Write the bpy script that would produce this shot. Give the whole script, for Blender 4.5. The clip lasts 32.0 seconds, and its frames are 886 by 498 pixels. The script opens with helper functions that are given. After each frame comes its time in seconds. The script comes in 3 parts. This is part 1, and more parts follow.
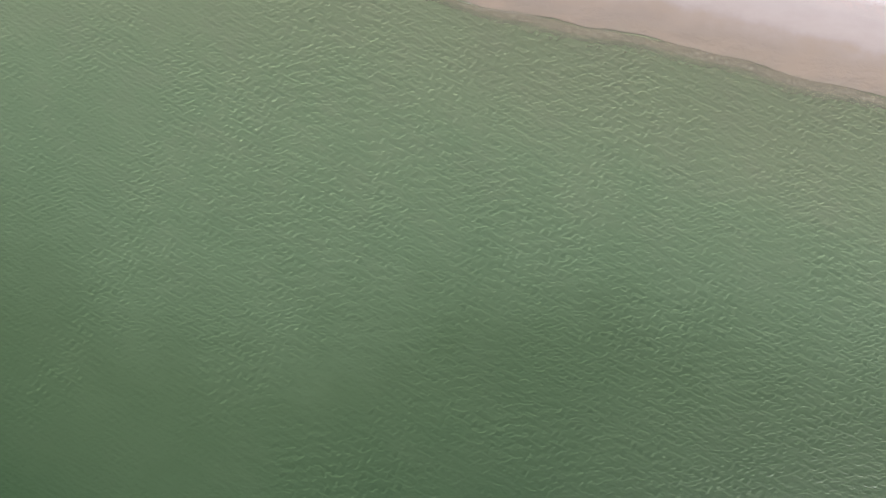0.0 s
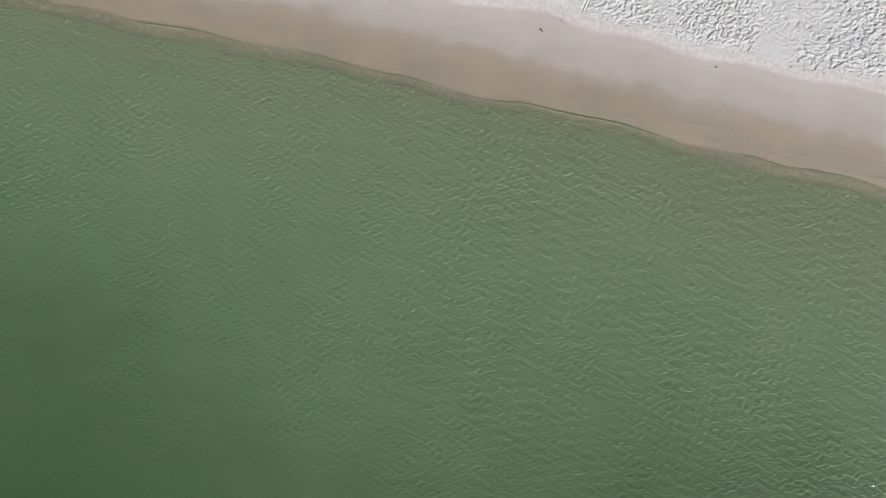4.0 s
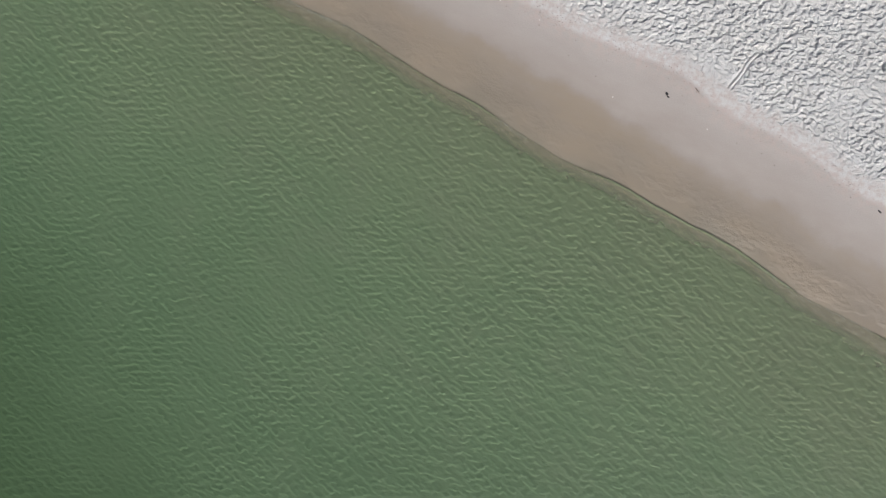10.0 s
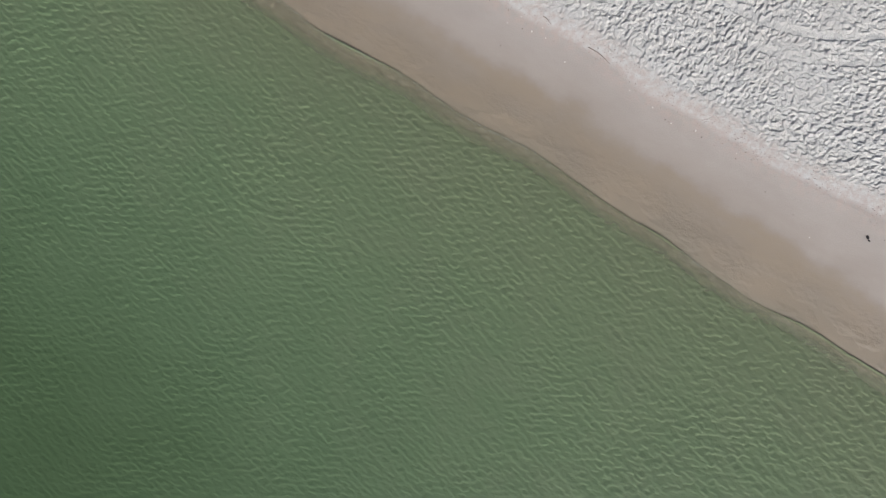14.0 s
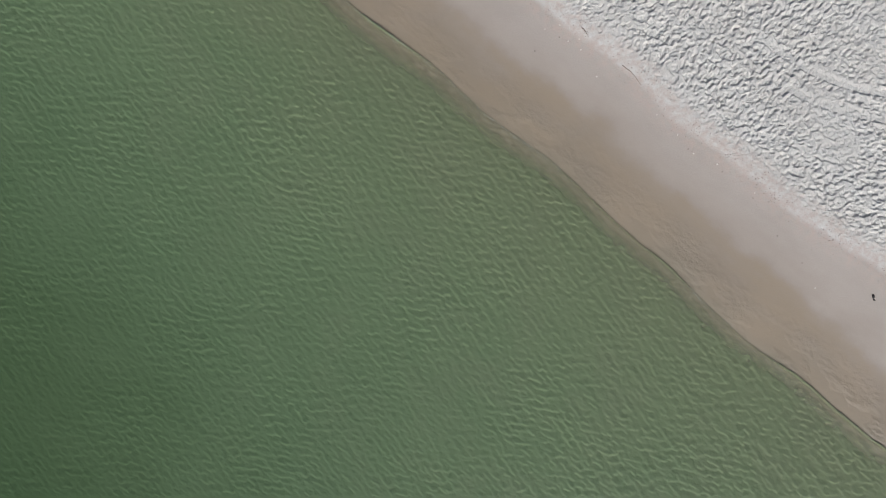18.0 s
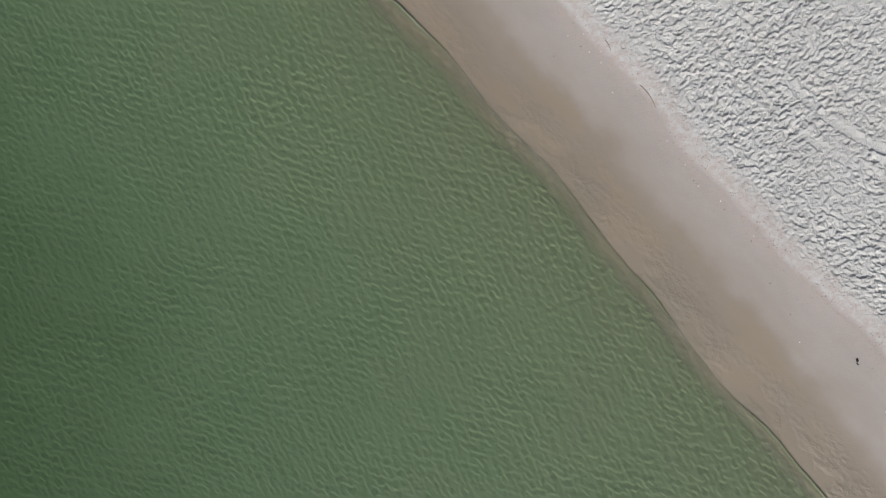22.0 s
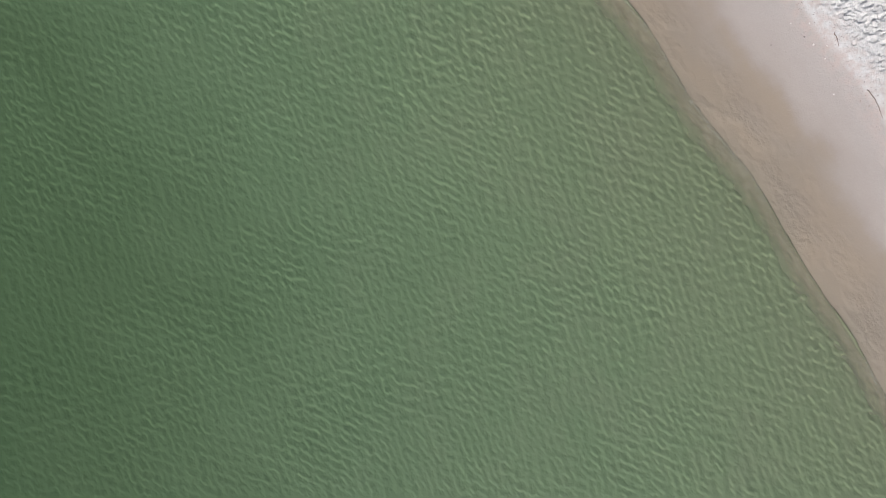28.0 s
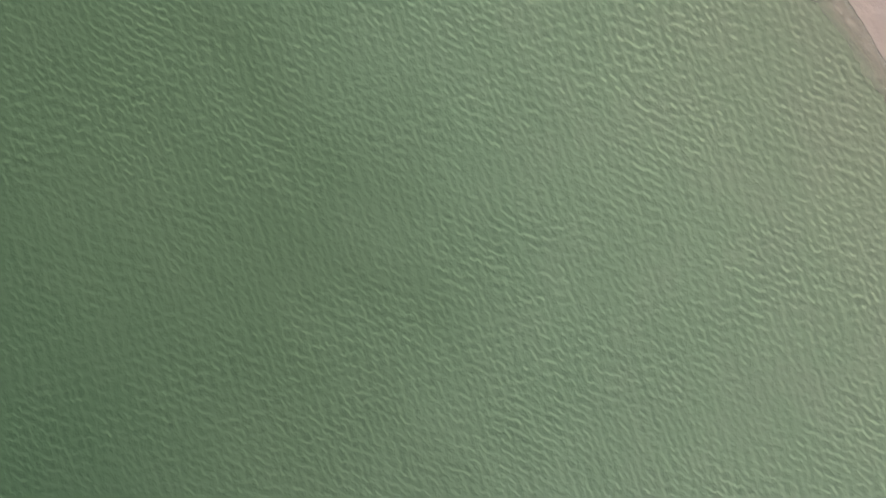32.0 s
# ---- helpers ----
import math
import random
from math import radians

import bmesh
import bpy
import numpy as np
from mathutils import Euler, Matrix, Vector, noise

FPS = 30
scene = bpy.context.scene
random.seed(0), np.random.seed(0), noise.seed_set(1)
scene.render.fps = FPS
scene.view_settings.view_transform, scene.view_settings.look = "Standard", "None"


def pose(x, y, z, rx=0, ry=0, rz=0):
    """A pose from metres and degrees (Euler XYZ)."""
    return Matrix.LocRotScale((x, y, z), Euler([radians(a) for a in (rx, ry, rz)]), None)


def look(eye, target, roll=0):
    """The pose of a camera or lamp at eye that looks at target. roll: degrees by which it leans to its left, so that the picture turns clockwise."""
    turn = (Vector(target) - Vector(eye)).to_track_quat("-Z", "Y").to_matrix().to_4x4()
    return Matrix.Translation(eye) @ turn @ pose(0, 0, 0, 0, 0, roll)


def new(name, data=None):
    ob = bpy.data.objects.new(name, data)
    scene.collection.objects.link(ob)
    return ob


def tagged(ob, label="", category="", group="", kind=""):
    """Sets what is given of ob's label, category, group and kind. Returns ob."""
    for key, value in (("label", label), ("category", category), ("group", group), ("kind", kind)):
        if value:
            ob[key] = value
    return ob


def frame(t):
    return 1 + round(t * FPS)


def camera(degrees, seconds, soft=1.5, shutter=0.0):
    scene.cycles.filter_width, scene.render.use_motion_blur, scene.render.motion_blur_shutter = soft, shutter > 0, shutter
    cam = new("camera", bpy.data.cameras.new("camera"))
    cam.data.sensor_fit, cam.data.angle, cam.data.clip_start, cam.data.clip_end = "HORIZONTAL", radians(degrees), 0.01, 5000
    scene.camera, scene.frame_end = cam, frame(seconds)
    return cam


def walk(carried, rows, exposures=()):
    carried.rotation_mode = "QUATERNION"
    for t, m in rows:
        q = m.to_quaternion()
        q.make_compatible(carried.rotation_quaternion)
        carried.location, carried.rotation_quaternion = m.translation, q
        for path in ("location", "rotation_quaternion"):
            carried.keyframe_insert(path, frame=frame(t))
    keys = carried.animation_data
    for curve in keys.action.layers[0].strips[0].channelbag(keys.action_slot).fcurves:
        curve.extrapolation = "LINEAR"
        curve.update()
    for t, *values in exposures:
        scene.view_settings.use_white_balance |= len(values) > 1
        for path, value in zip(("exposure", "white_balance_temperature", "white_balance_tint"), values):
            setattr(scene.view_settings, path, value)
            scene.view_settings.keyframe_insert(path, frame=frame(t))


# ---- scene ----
cam = camera(70, 32.0, soft=1.05)

# seconds, east, north, height and heading of a camera that looks straight down
PATH = (
    (0, 37.74, -18.02, 61.32, 7.35), (0.3, 36.72, -16.33, 61.35, 7.55), (0.6, 36.46, -15.96, 61.38, 7.74),
    (1, 36.33, -15.47, 61.43, 7.99), (1.5, 35.15, -13.89, 61.49, 8.26), (2, 32.61, -11.74, 61.55, 8.47),
    (2.5, 28.97, -10.15, 61.63, 8.54), (3, 24.30, -8.94, 61.62, 8.57), (3.5, 20.47, -8.07, 61.17, 8.61),
    (4, 17.91, -7.49, 59.59, 8.63), (4.5, 16.89, -7.21, 57.61, 8.69), (6.5, 17.01, -7.18, 51.94, 10.41),
    (7, 17.33, -7.52, 51.01, 12.61), (7.3, 17.34, -7.58, 50.55, 15.09), (7.5, 17.03, -7.51, 50.24, 16.69),
    (7.8, 16.77, -7.47, 49.65, 18.11), (8, 16.80, -7.52, 49.25, 18.93), (8.5, 16.75, -7.14, 48.49, 19.43),
    (9, 16.15, -5.52, 47.86, 20.44), (9.3, 15.40, -4.04, 47.25, 22.27), (9.5, 15.04, -3.24, 46.57, 23.59),
    (10, 14.56, -2.15, 44.15, 25.53), (10.5, 14.42, -1.83, 42.51, 26.80), (11, 13.44, -1.54, 41.91, 27.90),
    (11.5, 12.08, -1.22, 41.81, 28.39), (12, 9.25, -0.95, 41.93, 28.53), (12.5, 5.34, -0.52, 41.94, 28.49),
    (13, 1.79, 0.14, 41.88, 28.13), (13.5, 0.19, 0.37, 41.66, 28.06), (14, -0.06, 0.48, 41.66, 28.09),
    (14.5, -0.01, 0.53, 41.61, 28.03), (16.5, -0.06, 0.35, 41.40, 27.97), (17, 0.11, 0.20, 41.30, 29.64),
    (17.3, -0.02, 0.32, 41.19, 32.67), (17.5, -0.43, 0.36, 41.22, 34.69), (18, -0.15, 0.13, 41.27, 36.47),
    (18.5, -0.08, 0.08, 41.27, 37.28), (19, -0.00, -0.00, 41.43, 37.70), (19.5, 0.27, 0.13, 41.27, 38.66),
    (20, 0.45, 0.30, 41.15, 41.35), (20.5, 0.55, 0.43, 41.08, 44.62), (21, 0.74, 0.50, 41.10, 45.52),
    (21.5, 0.76, 0.53, 40.83, 45.52), (22, 0.78, 0.47, 40.21, 45.59), (22.5, 0.74, 0.45, 39.31, 45.56),
    (23, 0.71, 0.43, 38.39, 45.59), (23.5, 0.63, 0.38, 37.08, 46.50), (24, 0.60, 0.35, 35.83, 48.69),
    (24.5, 0.59, 0.27, 34.90, 50.83), (26.5, -0.64, -1.39, 34.27, 53.65), (27, -1.27, -2.20, 34.24, 53.55),
    (27.5, -2.88, -4.19, 34.52, 52.92), (28, -5.07, -7.00, 34.93, 52.42), (28.5, -7.19, -9.93, 35.04, 52.31),
    (29, -9.11, -12.82, 34.58, 52.41), (29.5, -10.07, -14.29, 34.17, 52.41), (30, -10.31, -14.78, 33.79, 52.45),
    (30.5, -10.36, -14.85, 33.73, 52.35), (31, -10.63, -15.27, 33.82, 52.41), (31.5, -11.20, -15.97, 34.10, 52.34),
    (32, -11.27, -16.17, 34.41, 52.28),
)
walk(cam, [(t, pose(x, y, z, 0, 0, turn)) for t, x, y, z, turn in PATH],
     exposures=((0, 0.46, 6050, 18), (1, 0.35, 6050, 17), (2, 0.22, 6050, 14.5), (3, 0.09, 6080, 12), (4, 0.02, 6100, 10), (7, 0.09, 6100, 10), (9, 0.0, 6100, 10), (10, -0.13, 6100, 10), (11, -0.2, 6100, 10),
                (13, -0.19, 6150, 10), (18, -0.25, 6150, 9), (23, -0.31, 6150, 9), (27, -0.19, 6150, 9), (28, 0.12, 6100, 12), (29.5, 0.57, 6050, 21), (32, 0.6, 6050, 24)))

# ---- world and sun ----
SUN_AZIMUTH, SUN_HEIGHT = -40.0, 37.0
world = bpy.data.worlds.new("sky")
scene.world = world
world.use_nodes = True
wn = world.node_tree.nodes
sky = wn.new("ShaderNodeTexSky")
sky.sky_type, sky.sun_disc = "NISHITA", False
sky.air_density, sky.dust_density = 0.5, 6.0
sky.sun_elevation, sky.sun_rotation = radians(SUN_HEIGHT), radians(90 - SUN_AZIMUTH)
wn["Background"].inputs["Strength"].default_value = 0.11
world.node_tree.links.new(sky.outputs[0], wn["Background"].inputs["Color"])
lamp = bpy.data.lights.new("sun", "SUN")
lamp.energy, lamp.angle, lamp.color = 2.85, radians(0.6), (1.0, 0.988, 0.965)
sun = new("sun", lamp)
a, e = radians(SUN_AZIMUTH), radians(SUN_HEIGHT)
sun.matrix_world = look((60 * math.cos(a) * math.cos(e), 60 * math.sin(a) * math.cos(e), 60 * math.sin(e)), (0, 0, 0))


# ---- materials ----
class Nodes:
    """A small helper to write node materials."""

    def __init__(self, name):
        self.mat = bpy.data.materials.new(name)
        self.mat.use_nodes = True
        self.tree = self.mat.node_tree
        self.tree.nodes.clear()
        self.out = self.add("ShaderNodeOutputMaterial")

    def add(self, kind, **inputs):
        node = self.tree.nodes.new(kind)
        for key, value in inputs.items():
            self.put(node, key.replace("_", " "), value)
        return node

    def put(self, node, key, value):
        socket = node.inputs[int(key[1:])] if key[0] == "i" and key[1:].isdigit() else node.inputs[key]
        if isinstance(value, bpy.types.NodeSocket):
            self.tree.links.new(value, socket)
        else:
            socket.default_value = value

    def math(self, op, a, b=0.0, clamp=False):
        node = self.add("ShaderNodeMath", i0=a, i1=b)
        node.operation, node.use_clamp = op, clamp
        return node.outputs[0]

    def noise(self, scale, detail=3.0, rough=0.55, stretch=(1, 1, 1), turn=0.0):
        place = self.add("ShaderNodeNewGeometry").outputs["Position"]
        turned = self.add("ShaderNodeMapping", Vector=place, Rotation=(0, 0, turn))
        mapping = self.add("ShaderNodeMapping", Vector=turned.outputs[0], Scale=stretch)
        node = self.add("ShaderNodeTexNoise", Vector=mapping.outputs[0], Scale=scale, Detail=detail, Roughness=rough)
        return node.outputs["Fac"]

    def ramp(self, fac, *stops):
        node = self.add("ShaderNodeValToRGB", Fac=fac)
        els = node.color_ramp.elements
        while len(els) < len(stops):
            els.new(0.5)
        for el, (at, colour) in zip(els, stops):
            el.position, el.color = at, (*colour, 1)
        return node.outputs["Color"]

    def span(self, value, lo, hi, to_lo=0.0, to_hi=1.0):
        node = self.add("ShaderNodeMapRange", Value=value, From_Min=lo, From_Max=hi, To_Min=to_lo, To_Max=to_hi)
        return node.outputs[0]

    def mix(self, fac, a, b, blend="MIX"):
        node = self.add("ShaderNodeMix")
        node.data_type, node.blend_type = "RGBA", blend
        self.put(node, "i0", fac)
        self.put(node, "i6", a if isinstance(a, bpy.types.NodeSocket) else (*a, 1))
        self.put(node, "i7", b if isinstance(b, bpy.types.NodeSocket) else (*b, 1))
        return node.outputs[2]

    def attribute(self, name):
        node = self.add("ShaderNodeAttribute")
        node.attribute_name = name
        return node.outputs["Fac"]

    def bump(self, height, strength, distance):
        return self.add("ShaderNodeBump", Height=height, Strength=strength, Distance=distance).outputs[0]

    def surface(self, shader):
        self.tree.links.new(shader, self.out.inputs["Surface"])
        return self.mat


def sand_material():
    n = Nodes("beach sand")
    shore = n.attribute("shore")
    wander = n.math("MULTIPLY", n.math("SUBTRACT", n.noise(0.22, 5, 0.6), 0.5), n.span(shore, -4.0, -0.5, 3.0, 1.1))
    at = n.math("ADD", shore, wander)
    # from the sea bed up to the dry berm: wet brown, damp pinkish, dry white
    tone = n.ramp(n.span(at, -16, 4),
                  (0.0, (0.165, 0.18, 0.105)), (0.12, (0.185, 0.19, 0.115)), (0.34, (0.215, 0.20, 0.13)), (0.36, (0.25, 0.225, 0.165)), (0.45, (0.252, 0.22, 0.17)), (0.53, (0.285, 0.246, 0.198)),
                  (0.64, (0.405, 0.36, 0.315)), (0.785, (0.452, 0.415, 0.375)), (0.805, (0.620, 0.614, 0.580)))
    speck = n.noise(26.0, 3, 0.7)
    tone = n.mix(0.22, tone, n.ramp(speck, (0.3, (0.62, 0.60, 0.58)), (0.7, (1.0, 1.0, 1.0))), "MULTIPLY")
    stain = n.noise(0.6, 4, 0.6, (0.5, 1.2, 1))
    tone = n.mix(0.35, tone, n.ramp(stain, (0.35, (0.82, 0.79, 0.76)), (0.65, (1.0, 1.0, 1.0))), "MULTIPLY")
    # brown damp patches left by the last swash
    damp = n.math("MULTIPLY", n.math("MULTIPLY", n.span(at, -8.8, -7.2), n.span(at, -4.3, -3.6, 1.0, 0.0)), n.span(n.noise(0.33, 5, 0.6, (0.55, 1.2, 1)), 0.38, 0.62, 0.3, 0.95))
    tone = n.mix(damp, tone, n.mix(0.75, tone, (0.30, 0.242, 0.172)))
    strand = n.math("MULTIPLY", n.span(n.math("ABSOLUTE", n.math("ADD", at, -0.1)), 0.6, 1.5, 1.0, 0.0), n.span(n.noise(2.2, 4, 0.7), 0.40, 0.62))
    tone = n.mix(n.math("MULTIPLY", strand, 0.68), tone, (0.47, 0.385, 0.335))
    swash = n.math("MULTIPLY", n.span(n.math("ABSOLUTE", n.math("ADD", shore, 8.2)), 1.2, 3.6, 1.0, 0.0), n.math("MULTIPLY", n.span(n.noise(0.45, 3, 0.6, (0.6, 1.0, 1)), 0.42, 0.60), n.noise(3.3, 3, 0.6, (0.8, 1.2, 1))))
    grain = n.math("ADD", n.math("ADD", n.math("MULTIPLY", swash, 13.0), n.noise(9.0, 4, 0.65)), n.math("MULTIPLY", n.noise(40.0, 2, 0.6), 0.3))
    # crusts of dry sand that broke off in steps
    broken = n.span(n.noise(3.4, 3, 0.6, (1.0, 1.7, 1), 0.9), 0.50, 0.55)
    crumbs = n.span(n.noise(6.5, 2, 0.6, (1.0, 1.6, 1), 0.6), 0.52, 0.60)
    crust = n.math("ADD", n.math("MULTIPLY", broken, 0.25), n.math("MULTIPLY", crumbs, 0.3))
    grain = n.math("ADD", grain, n.math("MULTIPLY", crust, n.span(at, 0.1, 1.4)))
    dry = n.span(at, -3.0, 0.5)
    bsdf = n.add("ShaderNodeBsdfPrincipled", Base_Color=tone, Roughness=n.span(dry, 0, 1, 0.42, 0.95),
                 Normal=n.bump(grain, n.span(dry, 0, 1, 0.22, 0.75), 0.05))
    n.put(bsdf, "Specular IOR Level", 0.3)
    return n.surface(bsdf.outputs[0])


def water_material():
    n = Nodes("sea water")
    depth = n.attribute("depth")
    cloud = n.noise(0.07, 4, 0.6)
    drift = n.noise(0.35, 3, 0.6, (0.6, 1, 1))
    murk = n.math("SUBTRACT", 1.0, n.math("POWER", 2.718, n.math("MULTIPLY", n.math("POWER", depth, 0.6), -4.0)), True)
    murk = n.math("MAXIMUM", murk, n.attribute("stir"))
    mixed = n.math("ADD", n.math("MULTIPLY", n.math("SUBTRACT", cloud, 0.5), 0.5), n.math("MULTIPLY", n.math("SUBTRACT", drift, 0.5), 0.35))
    weight = n.span(depth, 0.0, 0.7)
    tint = n.ramp(n.span(n.math("ADD", depth, n.math("MULTIPLY", mixed, weight)), 0, 3.4),
                  (0.0, (0.27, 0.245, 0.172)), (0.024, (0.222, 0.236, 0.146)), (0.07, (0.184, 0.230, 0.131)), (0.30, (0.139, 0.200, 0.108)), (0.48, (0.109, 0.168, 0.088)),
                  (0.70, (0.069, 0.116, 0.054)), (1.0, (0.042, 0.083, 0.035)))
    # sand stirred up in drifting patches
    tint = n.mix(n.math("MULTIPLY", n.math("MULTIPLY", n.span(depth, 0.8, 2.0, 1.0, 0.15), n.span(n.noise(0.24, 4, 0.65, (0.7, 1, 1), 0.5), 0.46, 0.68)), 0.22), tint, n.mix(0.55, tint, (0.215, 0.195, 0.15)))
    # fine chop over the modelled ripples
    chop = n.math("ADD", n.noise(4.6, 2, 0.5, (0.75, 1.0, 1), 0.1), n.math("MULTIPLY", n.noise(8.0, 2, 0.5, (0.8, 1, 1), -0.1), 0.32))
    lively = n.span(depth, 0.02, 0.22, 0.5, 1.0)
    # the deeper the water, the softer the ripples show in its murk
    soft_normal = n.add("ShaderNodeMix")
    soft_normal.data_type = "VECTOR"
    n.put(soft_normal, "i0", n.span(depth, 0.7, 2.4, 0.0, 0.12))
    n.put(soft_normal, "i4", n.bump(chop, lively, 0.085))
    n.put(soft_normal, "i5", (0.0, 0.0, 1.0))
    body_unit = n.add("ShaderNodeVectorMath", i0=soft_normal.outputs[1])
    body_unit.operation = "NORMALIZE"
    body_normal = body_unit.outputs[0]
    # seen from high up the mirror of the surface is flatter than its ripples
    upright = n.add("ShaderNodeMix")
    upright.data_type = "VECTOR"
    n.put(upright, "i0", 0.76)
    n.put(upright, "i4", n.bump(chop, 0.3, 0.04))
    n.put(upright, "i5", (0.0, 0.0, 1.0))
    level_normal = n.add("ShaderNodeVectorMath", i0=upright.outputs[1])
    level_normal.operation = "NORMALIZE"
    skin_normal = level_normal.outputs[0]
    body = n.add("ShaderNodeBsdfDiffuse", Color=tint, Normal=body_normal)
    clear = n.add("ShaderNodeBsdfTransparent", Color=(0.95, 0.965, 0.935, 1))
    inner = n.add("ShaderNodeMixShader", i0=n.math("MULTIPLY", murk, n.span(depth, 0.3, 1.8, 0.82, 0.91)), i1=clear.outputs[0], i2=body.outputs[0])
    gloss = n.add("ShaderNodeBsdfGlossy", Color=(1, 1, 1, 1), Roughness=0.12, Normal=skin_normal)
    slant = n.add("ShaderNodeLayerWeight", Blend=0.5, Normal=skin_normal).outputs["Facing"]
    mirror = n.math("ADD", n.math("MULTIPLY", n.math("POWER", slant, 5.0), 0.98), 0.018)
    whole = n.add("ShaderNodeMixShader", i0=mirror, i1=inner.outputs[0], i2=gloss.outputs[0])
    return n.surface(whole.outputs[0])


def plain_material(name, colour, rough=0.8, vary=0.3, scale=12.0):
    n = Nodes(name)
    dark = tuple(c * (1 - vary) for c in colour)
    tone = n.ramp(n.noise(scale, 4, 0.65), (0.3, dark), (0.7, colour))
    bsdf = n.add("ShaderNodeBsdfPrincipled", Base_Color=tone, Roughness=rough, Normal=n.bump(n.noise(scale * 2.5, 3, 0.6), 0.5, 0.02))
    return n.surface(bsdf.outputs[0])


DARK_STONE = plain_material("dark stone", (0.045, 0.040, 0.038), 0.7, 0.5, 20)
GREY_STONE = plain_material("grey stone", (0.20, 0.18, 0.16), 0.7, 0.4, 25)
SHELL = plain_material("bleached shell", (0.75, 0.72, 0.66), 0.5, 0.2, 30)
WOOD = plain_material("wet driftwood", (0.19, 0.125, 0.085), 0.75, 0.5, 14)
WRACK = plain_material("dried weed scraps", (0.22, 0.18, 0.15), 0.85, 0.5, 3)
FRESH_SAND = plain_material("freshly dug sand", (0.52, 0.51, 0.44), 0.95, 0.12, 6)
CLOD = plain_material("damp clods of sand", (0.44, 0.39, 0.345), 0.95, 0.25, 9)
WEED = plain_material("drowned seaweed", (0.030, 0.040, 0.020), 0.6, 0.5, 6)
FOAM = plain_material("sea foam", (0.55, 0.55, 0.5), 0.9, 0.15, 20)


SAND, WATER = sand_material(), water_material()


# ---- the lie of the land ----
def dry_edge(x):
    """Where the dry sand begins, along the shore."""
    x = np.asarray(x, float)
    c = np.clip(x, -70, 110)
    return 16.6 - 0.055 * c - 0.0004 * c * c + 0.22 * np.sin(c * 0.23 + 1.0) + 0.12 * np.sin(c * 0.61)


def smooth_noise(x, y, size, seed, octaves=3):
    """Smooth value noise in -1..1 over arrays."""
    rng = np.random.default_rng(seed)
    total, amp, norm = 0.0, 1.0, 0.0
    for _ in range(octaves):
        table = rng.uniform(-1, 1, (256, 256))
        u, v = x / size, y / size
        i, j = np.floor(u).astype(int), np.floor(v).astype(int)
        fu, fv = u - i, v - j
        fu, fv = fu * fu * (3 - 2 * fu), fv * fv * (3 - 2 * fv)
        i0, i1, j0, j1 = i % 256, (i + 1) % 256, j % 256, (j + 1) % 256
        low = table[i0, j0] * (1 - fu) + table[i1, j0] * fu
        high = table[i0, j1] * (1 - fu) + table[i1, j1] * fu
        total = total + amp * (low * (1 - fv) + high * fv)
        norm, amp, size = norm + amp, amp * 0.5, size * 0.5
    return total / norm


def step(v, lo, hi):
    u = np.clip((v - lo) / (hi - lo), 0, 1)
    return u * u * (3 - 2 * u)


def ground_height(x, v):
    """Height of sand and sea bed; v is the way inland from the dry edge."""
    base = np.interp(v, (-400, -75, -50, -32, -22, -15, -11, -9.3, -8.35, -7.8, -1.0, 0.0, 3.0, 15.0, 60.0, 400.0),
                     (-9.0, -3.6, -2.35, -1.5, -1.0, -0.64, -0.42, -0.27, -0.03, 0.05, 0.72, 0.86, 1.05, 1.6, 2.6, 4.0))
    hole = 0.55 * step(-x, -10.0, 19.0) * step(-v, 14.0, 38.0) * (1 - 0.5 * step(-v, 35.0, 46.0) * step(-x, 11.0, 22.0))
    shoal = 0.2 * np.exp(-((v + 15.0) / 4.5) ** 2) * step(x, 24.0, 46.0)
    channel = 0.6 * step(x, 22.0, 54.0) * step(-v, 18.0, 42.0) + 0.2 * step(-x, 9.0, 20.0) * step(-v, 10.0, 16.0) * step(v, -32.0, -22.0)
    return base - hole - channel + shoal + 0.045 * smooth_noise(x, v, 9.0, 5) * step(-v, 1.0, 4.0) + 0.12 * smooth_noise(x, v, 14.0, 6) * step(-v, 12.0, 20.0)


def grid_object(name, X, Y, Z, material, **fields):
    """A sheet over a grid of points, as one mesh with smooth shading."""
    rows, cols = X.shape
    me = bpy.data.meshes.new(name)
    me.vertices.add(rows * cols)
    me.vertices.foreach_set("co", np.stack([X, Y, Z], -1).astype(np.float32).ravel())
    k = np.arange(rows * cols).reshape(rows, cols)
    quads = np.stack([k[:-1, :-1], k[:-1, 1:], k[1:, 1:], k[1:, :-1]], -1).reshape(-1, 4)
    me.loops.add(quads.size)
    me.loops.foreach_set("vertex_index", quads.astype(np.int32).ravel())
    me.polygons.add(len(quads))
    me.polygons.foreach_set("loop_start", np.arange(0, quads.size, 4, dtype=np.int32))
    me.polygons.foreach_set("use_smooth", np.ones(len(quads), bool))
    me.update(calc_edges=True)
    for field, values in fields.items():
        layer = me.attributes.new(field, "FLOAT", "POINT")
        layer.data.foreach_set("value", values.astype(np.float32).ravel())
    me.materials.append(material)
    return new(name, me)


def ticks(lo, hi, fine, coarse, far):
    """Even fine steps between lo and hi, then coarser ones out to far."""
    out = [coarse]
    while out[-1] < far:
        out.append(out[-1] * 1.35 + coarse)
    out = np.array(out)
    return np.concatenate([lo - out[::-1], np.arange(lo, hi, fine), hi + out])



